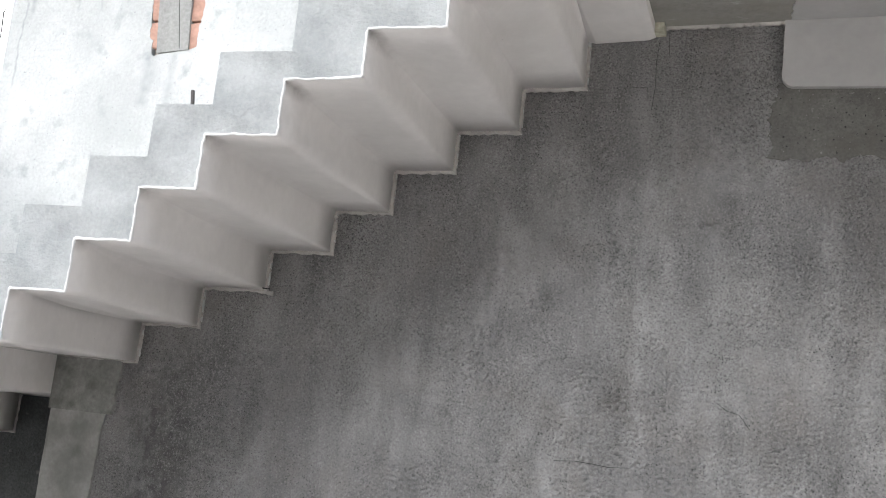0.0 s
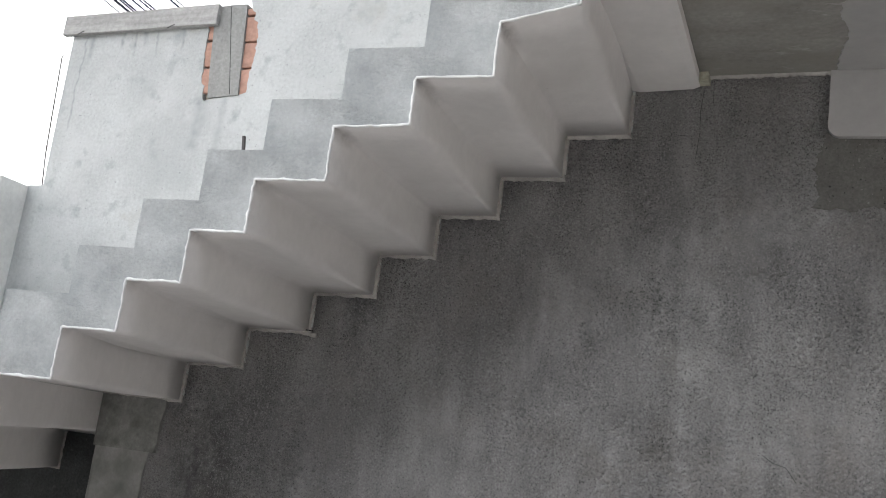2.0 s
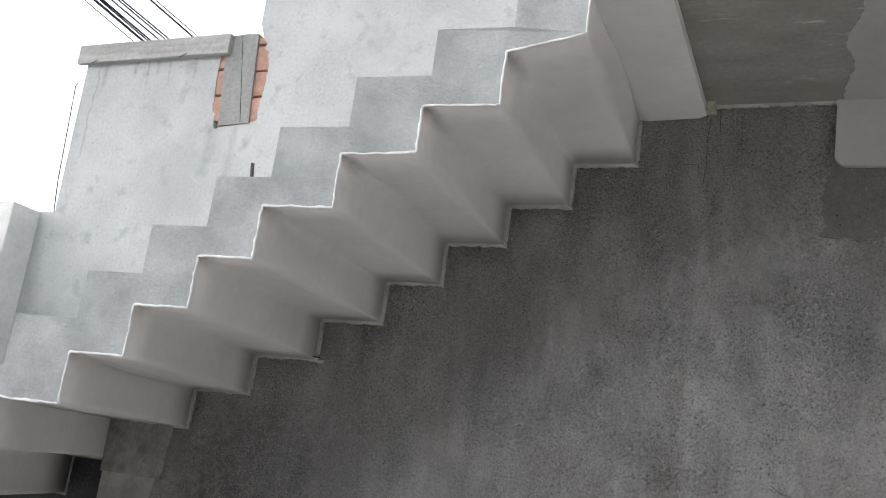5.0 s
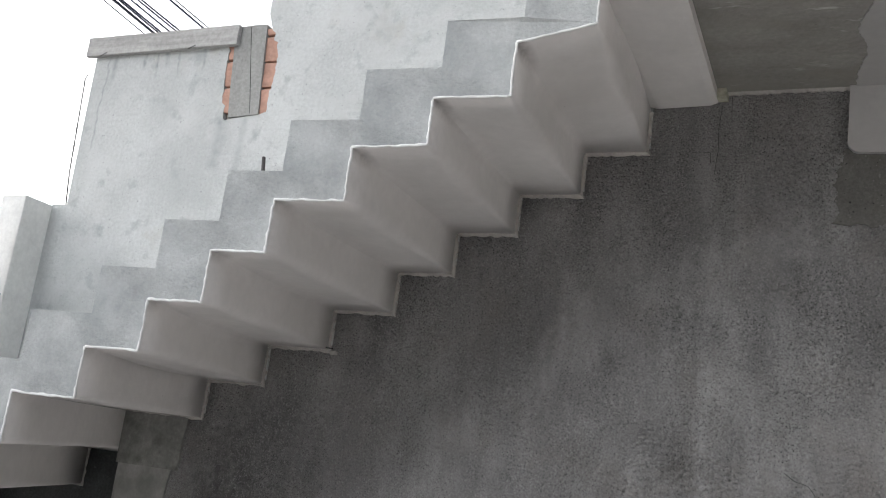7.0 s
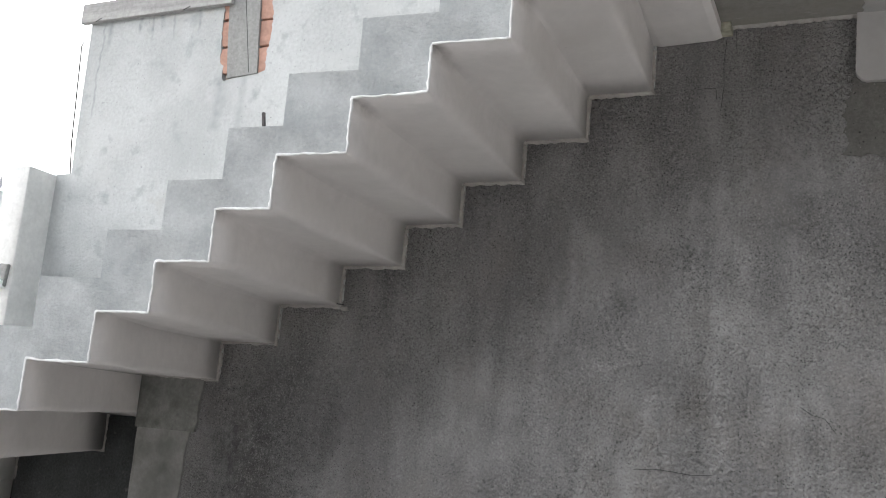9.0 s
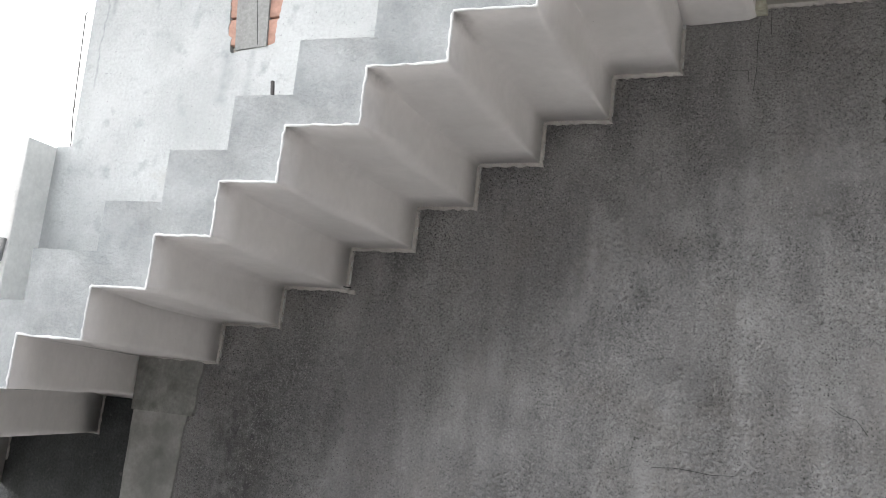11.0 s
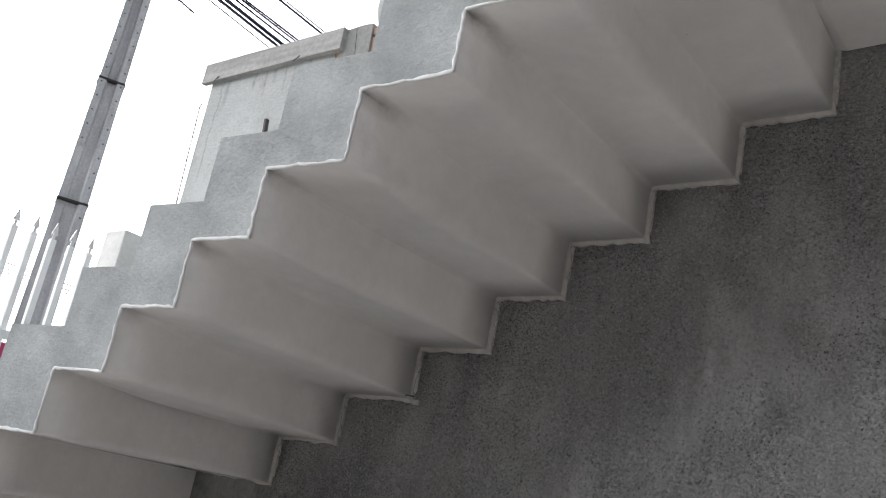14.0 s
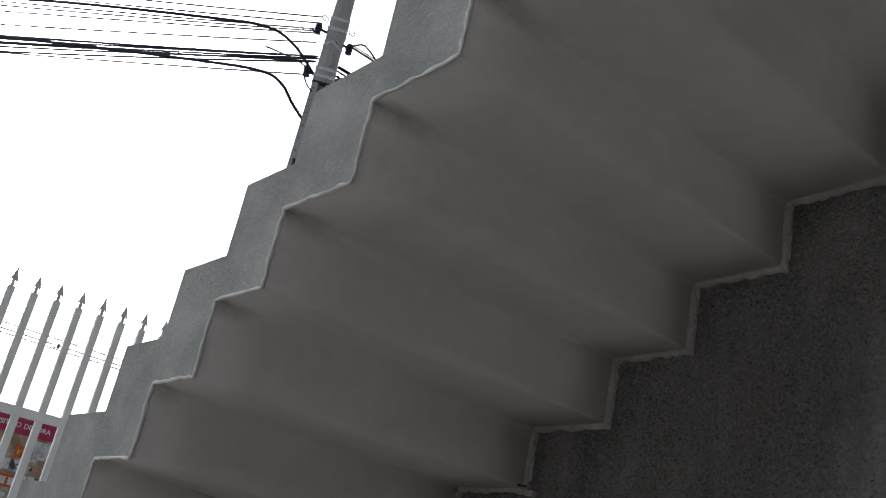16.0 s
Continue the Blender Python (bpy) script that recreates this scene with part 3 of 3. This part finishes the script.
    return stair


staircase()

# iron rod stub standing in the fourth tread
bm = box(-0.0045, 0.0045, -0.0055, 0.0055, -0.004, 0.066, 0.001)
bmesh.ops.rotate(bm, verts=bm.verts, cent=(0, 0, 0), matrix=Matrix.Rotation(radians(-8), 3, "Y"))
bmesh.ops.translate(bm, verts=bm.verts, vec=(-1.0865, -1.0560, 2.348))
tagged(part("iron_stub", bm, IRON), "dark flat iron stub standing in the tread", "iron stub")


# ---------------------------------------------------------------- column, bricks, board, wire
v, f = prism([(-2.128, 3.032), (-1.948, 3.042), (-1.962, 3.2), (-1.975, 3.36), (-1.988, 3.535), (-2.066, 3.538), (-2.180, 3.532), (-2.165, 3.38), (-2.148, 3.2)], -0.006, WALL_T)
col = tagged(put("concrete_column", mesh_of("concrete_column", v, f, [CONCRETE])), "raw grey concrete column cast between broken bricks", "column", kind="structure")
part("board_joint", tube([(-2.085 + 0.09 * (3.53 - z) / 0.5, -0.006, z) for z in (3.53, 3.4, 3.3, 3.2, 3.05)], 0.0016, 5), HOLE, col)
for name_z, x0, x1 in ((3.06, -2.225, -2.120), (3.06, -1.990, -1.890)):
    for i in range(4):
        z = name_z + 0.005 + i * 0.145 - (0.02 if x0 > -2.1 else 0)
        b = part("brick", box(x0, x1, 0.004 + 0.003 * (i % 2), WALL_T - 0.02, z, min(z + 0.136, 3.515), 0.005, 2, 0.006, i), BRICK)
        b.parent = col
part("mortar_bed", box(-2.22, -1.89, 0.03, WALL_T - 0.01, 3.03, 3.50), MORTAR, col, "grey mortar between the bricks")

plank = tagged(new("formwork_board"), "weathered grey wooden formwork board nailed along the wall top", "board")
part("board", box(-3.152, -2.140, -0.032, -0.002, 3.424, 3.536, 0.003, 3, 0.003, 5), WOOD, plank)
for x in (-3.02, -2.42):
    part("nail", tube([(x - 0.02, -0.034, 3.420), (x + 0.03, -0.045, 3.430)], 0.0025, 6), IRON, plank, "bent rusty nail")

hang = tagged(new("hanging_wire"), "thin rusty tie wire standing at the wall's end", "wire")
part("strand", tube([(-3.105, 0.02, 2.56), (-3.112, 0.0, 2.75), (-3.128, -0.002, 3.0), (-3.145, -0.004, 3.27), (-3.148, -0.004, 3.30), (-3.135, -0.004, 3.325)], 0.0035, 6), IRON, hang)
for z in (2.78, 2.90, 3.0):
    part("twist", box(-3.126 - (z - 2.9) * 0.08, -3.117 - (z - 2.9) * 0.08, -0.006, 0.003, z, z + 0.013, 0.003), IRON, hang)


# ---------------------------------------------------------------- gate pillar and picket fence
pil = tagged(part("gate_pillar", box(-3.36, -3.185, -0.175, 0.15, 1.24, 2.57, 0.006, 4, 0.004, 3), PALE), "pale plastered gate pillar carrying the fence", "pillar")
part("mortar_patch", box(-3.265, -3.205, -0.190, -0.170, 1.93, 2.05, 0.008, 2, 0.01, 7), CONCRETE, pil, "grey mortar patch round the rail's end")


def picket_fence():
    fence = tagged(new("picket_fence"), "white painted steel picket fence with spear tips", "fence")
    me_bar = bpy.data.meshes.new("picket")
    bm = box(-0.013, 0.013, -0.0145, 0.0145, 0.12, 2.408, 0.003)
    bm.to_mesh(me_bar)
    bm.free()
    me_bar.materials.append(FENCE)
    outline = [(x, z + 0.018) for x, z in ((-0.007, 2.385), (0.007, 2.385), (0.006, 2.420), (0.013, 2.410), (0.015, 2.416), (0.0, 2.472), (-0.015, 2.416), (-0.013, 2.410), (-0.006, 2.420))]
    vs, fs = prism(outline, -0.003, 0.003)
    vs = [(y, x, z) for x, y, z in vs]
    me_tip = mesh_of("spear_tip", vs, fs, [TIP])
    for i in range(26):
        y = -0.289 - 0.0925 * i
        p = new("picket", me_bar)
        p.location, p.parent = (-3.24, y, 0), fence
        s = new("spear_tip", me_tip)
        s.parent = p
        tagged(s, "grey metal spear tip")
    for z in (1.925, 0.30):
        part("rail", box(-3.262, -3.218, -2.75, -0.172, z, z + 0.036, 0.003), FENCE, fence)
    return fence


picket_fence()


# ---------------------------------------------------------------- utility pole and its lines
PX, PY = -5.4, 0.71


def utility_pole():
    pole = tagged(new("utility_pole"), "weathered grey concrete utility pole with channelled faces", "utility pole")
    pole.location = (PX, PY, 0)
    turn = radians(-25)

    def section(z):
        s = max(0.0, 1 - z / 6.1)
        w, d, t = 0.070 + 0.072 * s, 0.062 + 0.055 * s, 0.026 + 0.016 * s
        g = 0.045 if z < 5.2 else 0.0
        sunk = 0.035 if 2.0 < z < 3.595 else 0.0
        pts = [(-w, -d + sunk), (-w + 2 * t * 0.85, -d + sunk), (-w + 2 * t * 1.05, -d + g), (w - 2 * t * 1.05, -d + g), (w - 2 * t * 0.85, -d), (w, -d), (w, d), (-w, d)]
        return [(x * math.cos(turn + math.pi / 2) - y * math.sin(turn + math.pi / 2), x * math.sin(turn + math.pi / 2) + y * math.cos(turn + math.pi / 2), z) for x, y in pts], w, d, t

    def local(x, y, z):
        a = turn + math.pi / 2
        return (x * math.cos(a) - y * math.sin(a), x * math.sin(a) + y * math.cos(a), z)

    zs = [0, 1.99, 2.01, 3.59, 3.60, 4.5, 5.19, 5.21, 6.05, 6.18, 6.20]
    vs, fs = [], []
    for i, z in enumerate(zs):
        pts, *_ = section(z)
        if i == len(zs) - 1:
            pts = [(x * 0.7, y * 0.7, zz) for x, y, zz in pts]
        vs += pts
    n = 8
    for i in range(len(zs) - 1):
        fs += [(i * n + k, i * n + (k + 1) % n, (i + 1) * n + (k + 1) % n, (i + 1) * n + k) for k in range(n)]
    fs.append(tuple(range((len(zs) - 1) * n, len(zs) * n)))
    put("shaft", mesh_of("shaft", vs, fs, [POLE]), pole)
    # bolt holes up both flanges, on the face toward the yard
    bm = bmesh.new()
    z = 1.8
    while z < 5.9:
        _, w, d, t = section(z)
        for x in ((-w + 0.8 * t, w - 0.8 * t) if z < 5.15 else (0.3 * w,)):
            if x < 0 and z < 3.62:
                continue
            for sgn in (-1,):
                m = Matrix.Translation(local(x, sgn * (d + 0.001), z)) @ Matrix.Rotation(turn + math.pi / 2, 4, "Z") @ Matrix.Rotation(math.pi / 2, 4, "X")
                bmesh.ops.create_cone(bm, cap_ends=True, segments=8, radius1=0.0062, radius2=0.0062, depth=0.004, matrix=m)
        z += 0.115
    tagged(part("bolt_holes", bm, HOLE, pole, "rows of small dark bolt holes"), kind="stuff")
    # steel clamp bands
    for z in (5.33, 5.26, 5.72, 5.82):
        _, w, d, t = section(z)
        bm = box(-w - 0.008, w + 0.008, -d - 0.008, d + 0.008, z - 0.013, z + 0.013, 0.003)
        bmesh.ops.rotate(bm, verts=bm.verts, cent=(0, 0, 0), matrix=Matrix.Rotation(turn + math.pi / 2, 3, "Z"))
        band = part("clamp_band", bm, GALV, pole, "galvanised steel clamp band")
        bm = bmesh.new()
        for q in range(6):
            m = Matrix.Translation(local(-w + (q + 0.5) * w / 3, -(d + 0.0085), z)) @ Matrix.Rotation(turn + math.pi / 2, 4, "Z") @ Matrix.Rotation(math.pi / 2, 4, "X")
            bmesh.ops.create_cone(bm, cap_ends=True, segments=6, radius1=0.005, radius2=0.005, depth=0.003, matrix=m)
        part("slots", bm, HOLE, band)
    for z in (4.13, 3.17, 5.2):
        _, w, d, t = section(z)
        bm = box(-w - 0.006, w + 0.006, -d - 0.006, d + 0.006, z - 0.008, z + 0.008, 0.003)
        bmesh.ops.rotate(bm, verts=bm.verts, cent=(0, 0, 0), matrix=Matrix.Rotation(turn + math.pi / 2, 3, "Z"))
        part("strap", bm, IRON, pole, "thin dark strap")
    # pale chevron strap near the top
    _, w, d, t = section(5.56)
    part("chevron_strap", tube([local(x * w, -d - 0.004, 5.56 + dz) for x, dz in ((-1.05, -0.02), (-0.2, 0.035), (1.05, -0.035))], 0.008, 6), GALV, pole, "pale bent strap")
    # insulator brackets
    for z, off in ((5.69, -0.16), (5.66, 0.15), (5.28, -0.15), (5.28, 0.13)):
        br = part("bracket", tube([(0, 0, z), (-0.02, off * 1.15, z)], 0.012, 6), IRON, pole, "dark iron bracket")
        bm = bmesh.new()
        for q in (-0.03, 0.0, 0.03):
            bmesh.ops.create_cone(bm, cap_ends=True, segments=12, radius1=0.032, radius2=0.024, depth=0.024, matrix=Matrix.Translation((-0.02, off, z + q)))
        part("insulator", bm, CABLE, br, "dark ribbed spool insulator")
    for off in (-0.13, 0.13):
        ring = [(0.0, off + 0.03 * math.cos(a), 5.80 + 0.022 * math.sin(a)) for a in [math.tau * i / 12 for i in range(13)]]
        part("eye_ring", tube(ring, 0.005, 6), GALV, pole)
    return pole


utility_pole()

FAR = Vector((-13.5, -8.6, 4.9))
runs = tagged(new("overhead_cables"), "bundled black overhead cables strung from the pole", "cable")
rnd = random.Random(9)
for i in range(7):
    j = Vector((rnd.uniform(-0.05, 0.05), rnd.uniform(-0.03, 0.03), rnd.uniform(-0.06, 0.06)))
    part("cable", tube(sag(Vector((PX, PY - 0.1, 5.42)) + 0.6 * j, FAR + j * 3.5, 0.10 + 0.02 * i, 24), 0.0075, 6), CABLE, runs)
    upper = i % 2
    e = Vector((PX, 14, 4.52 + 0.42 * upper)) + 2 * j
    part("cable", tube(sag(Vector((PX, PY + 0.1, 5.34 + 0.10 * upper)) + 0.5 * j, e, 0.03 + 0.004 * i, 24), 0.0085, 6), CABLE, runs)
# loops and jumpers hanging about the brackets
for dy0, z0, dy1, z1, dy2, z2, r in ((-0.36, 5.44, -0.27, 5.60, -0.06, 5.58, 0.0035), (-0.22, 5.66, -0.30, 5.40, -0.14, 5.27, 0.0035),
                                     (-0.55, 5.27, -0.30, 5.28, -0.14, 5.28, 0.007), (-0.20, 5.28, -0.16, 5.14, -0.03, 5.08, 0.007), (0.08, 5.30, 0.20, 5.37, 0.42, 5.34, 0.009), (0.13, 5.66, 0.26, 5.72, 0.60, 5.50, 0.008),
                                     (0.08, 4.93, 0.24, 5.02, 0.46, 5.02, 0.008)):
    part("jumper", tube(smooth([(PX + 0.03, PY + dy0, z0), (PX + 0.05, PY + dy1, z1), (PX + 0.02, PY + dy2, z2)], 10), r, 6), CABLE, runs)
# single thick service cables with drooping tails
part("cable", tube(smooth([FAR + Vector((0.4, 0, 0.0)), Vector((-9.5, -4.2, 5.24)), Vector((-6.9, -1.5, 5.46)), Vector((-5.75, 0.02, 5.60)), Vector((-5.55, 0.25, 5.56)), Vector((-5.45, 0.40, 5.46)), (-5.42, 0.52, 5.36), (-5.4, 0.6, 5.28)]), 0.013, 8), CABLE, runs)
part("cable", tube(smooth([FAR + Vector((0.3, 0, -0.05)), Vector((-9.5, -4.2, 4.98)), Vector((-6.9, -1.5, 5.08)), Vector((-5.8, -0.02, 5.19)), Vector((-5.5, 0.28, 5.14)), (-5.42, 0.40, 5.06), (-5.4, 0.50, 4.95), (-5.4, 0.62, 4.86)]), 0.013, 8), CABLE, runs)

thin = tagged(new("overhead_wires"), "thin grey overhead wires strung from the pole", "wire")
for z, dz in ((5.80, 0.62), (5.74, 0.50), (5.68, 0.35), (5.66, 0.26), (5.64, 0.10), (5.55, -0.15), (5.24, -0.30)):
    part("wire", tube(sag((PX, PY - 0.15, z), FAR + Vector((0.3 * dz, 0.2, 0.4 + dz)), 0.12, 24), 0.0068, 5), THINWIRE, thin)
part("cable", tube(sag((PX, PY + 0.13, 5.68), (PX, 14, 5.22), 0.06, 24), 0.010, 6), CABLE, runs)
for z, e in ((5.70, 5.35), (5.30, 4.5), (5.25, 4.35)):
    part("wire", tube(sag((PX, PY + 0.13, z), (PX, 14, e), 0.06, 24), 0.0062, 5), THINWIRE, thin)
for dz in (0.0, -0.06, -0.10):
    part("wire", tube(sag((-9, -12, 3.5 + dz), (-9, 14, 3.35 + dz), 0.12, 24), 0.0065, 5), CABLE, thin)
bm = box(-9.012, -8.988, 0.20, 0.225, 3.22, 3.27, 0.005)
part("spacer", bm, CABLE, thin, "dark cable spacer clip")
for a in (-0.5, 0.9, 2.2, 3.6):
    part("spacer_arm", tube([(-9, 0.213, 3.245), (-9, 0.213 + 0.05 * math.cos(a), 3.245 + 0.07 * math.sin(a))], 0.006, 5), CABLE, thin)


# the pole and its lines are drawn in a plan four fifths of their size
CENTRE = Vector((0.80, -2.0, 1.51))
for ob in (bpy.data.objects["utility_pole"], runs, thin):
    place = Matrix.Translation(ob.location)
    ob.matrix_world = Matrix.Translation(CENTRE + Vector((-0.012, -0.03, 0.045))) @ Matrix.Scale(1.22, 4) @ Matrix.Translation(-CENTRE) @ place


# ---------------------------------------------------------------- advertising hoarding across the street
SX = -12.0
hoard = tagged(new("advertising_hoarding"), "printed roadside advertising hoarding with a crimson heading", "hoarding")
part("backing", box(SX - 0.1, SX - 0.01, -3.0, 5.0, 0.0, 2.84, 0.01), EARTH, hoard, "brown printed sheet")
part("heading_band", box(SX - 0.01, SX + 0.004, -3.0, 5.0, 2.63, 2.845), MAGENTA, hoard, "crimson heading band")
for word, y in (("VISIT", 0.41), ("O", 0.675), ("DECORA", 0.775)):
    text = bpy.data.curves.new("heading_word", "FONT")
    text.body, text.size, text.extrude, text.offset = word, 0.084, 0.003, 0.002
    tx = new("heading_word", text)
    bpy.context.view_layer.update()
    me = bpy.data.meshes.new_from_object(tx.evaluated_get(bpy.context.evaluated_depsgraph_get()))
    bpy.data.objects.remove(tx)
    me.transform(Matrix(((0, 0, 1, SX + 0.01), (1, 0, 0, y), (0, 1, 0, 2.708), (0, 0, 0, 1))))
    me.materials.clear()
    me.materials.append(LETTER)
    put("heading_word", me, hoard, "bold white lettering")
rnd = random.Random(12)
for name, mat, y0, y1, z0, z1 in (("price_roundel", YELLOW, 0.55, 0.68, 2.40, 2.52), ("price_panel", ORANGE, 0.78, 0.98, 2.35, 2.50), ("picture", SILVER, 0.98, 1.28, 2.40, 2.60),
                                  ("picture", SILVER, 0.55, 0.92, 2.18, 2.32), ("price_panel", ORANGE, 0.6, 1.06, 1.98, 2.13), ("picture", GREEN, 1.10, 1.4, 1.95, 2.16), ("price_roundel", YELLOW, 0.42, 0.52, 2.45, 2.56)):
    part(name, box(SX - 0.01, SX + 0.006, y0, y1, z0, z1, 0.004), mat, hoard)
for i in range(44):
    y, z = rnd.uniform(0.25, 1.6), rnd.uniform(1.85, 2.58)
    part("picture", box(SX - 0.01, SX + 0.005 + 0.0002 * i, y, y + rnd.uniform(0.04, 0.14), z, z + rnd.uniform(0.025, 0.07), 0.002), rnd.choice((SILVER, SILVER, LETTER, YELLOW, ORANGE, LETTER, EARTH, SILVER)), hoard)
for i in range(3):
    part("text_bar", box(SX + 0.006, SX + 0.012, 0.70 + 0.11 * i, 0.78 + 0.11 * i, 2.01, 2.10), LETTER, hoard)
    part("text_bar", box(SX + 0.006, SX + 0.012, 0.80 + 0.055 * i, 0.84 + 0.055 * i, 2.39 + 0.03 * (i % 2), 2.45), YELLOW, hoard)
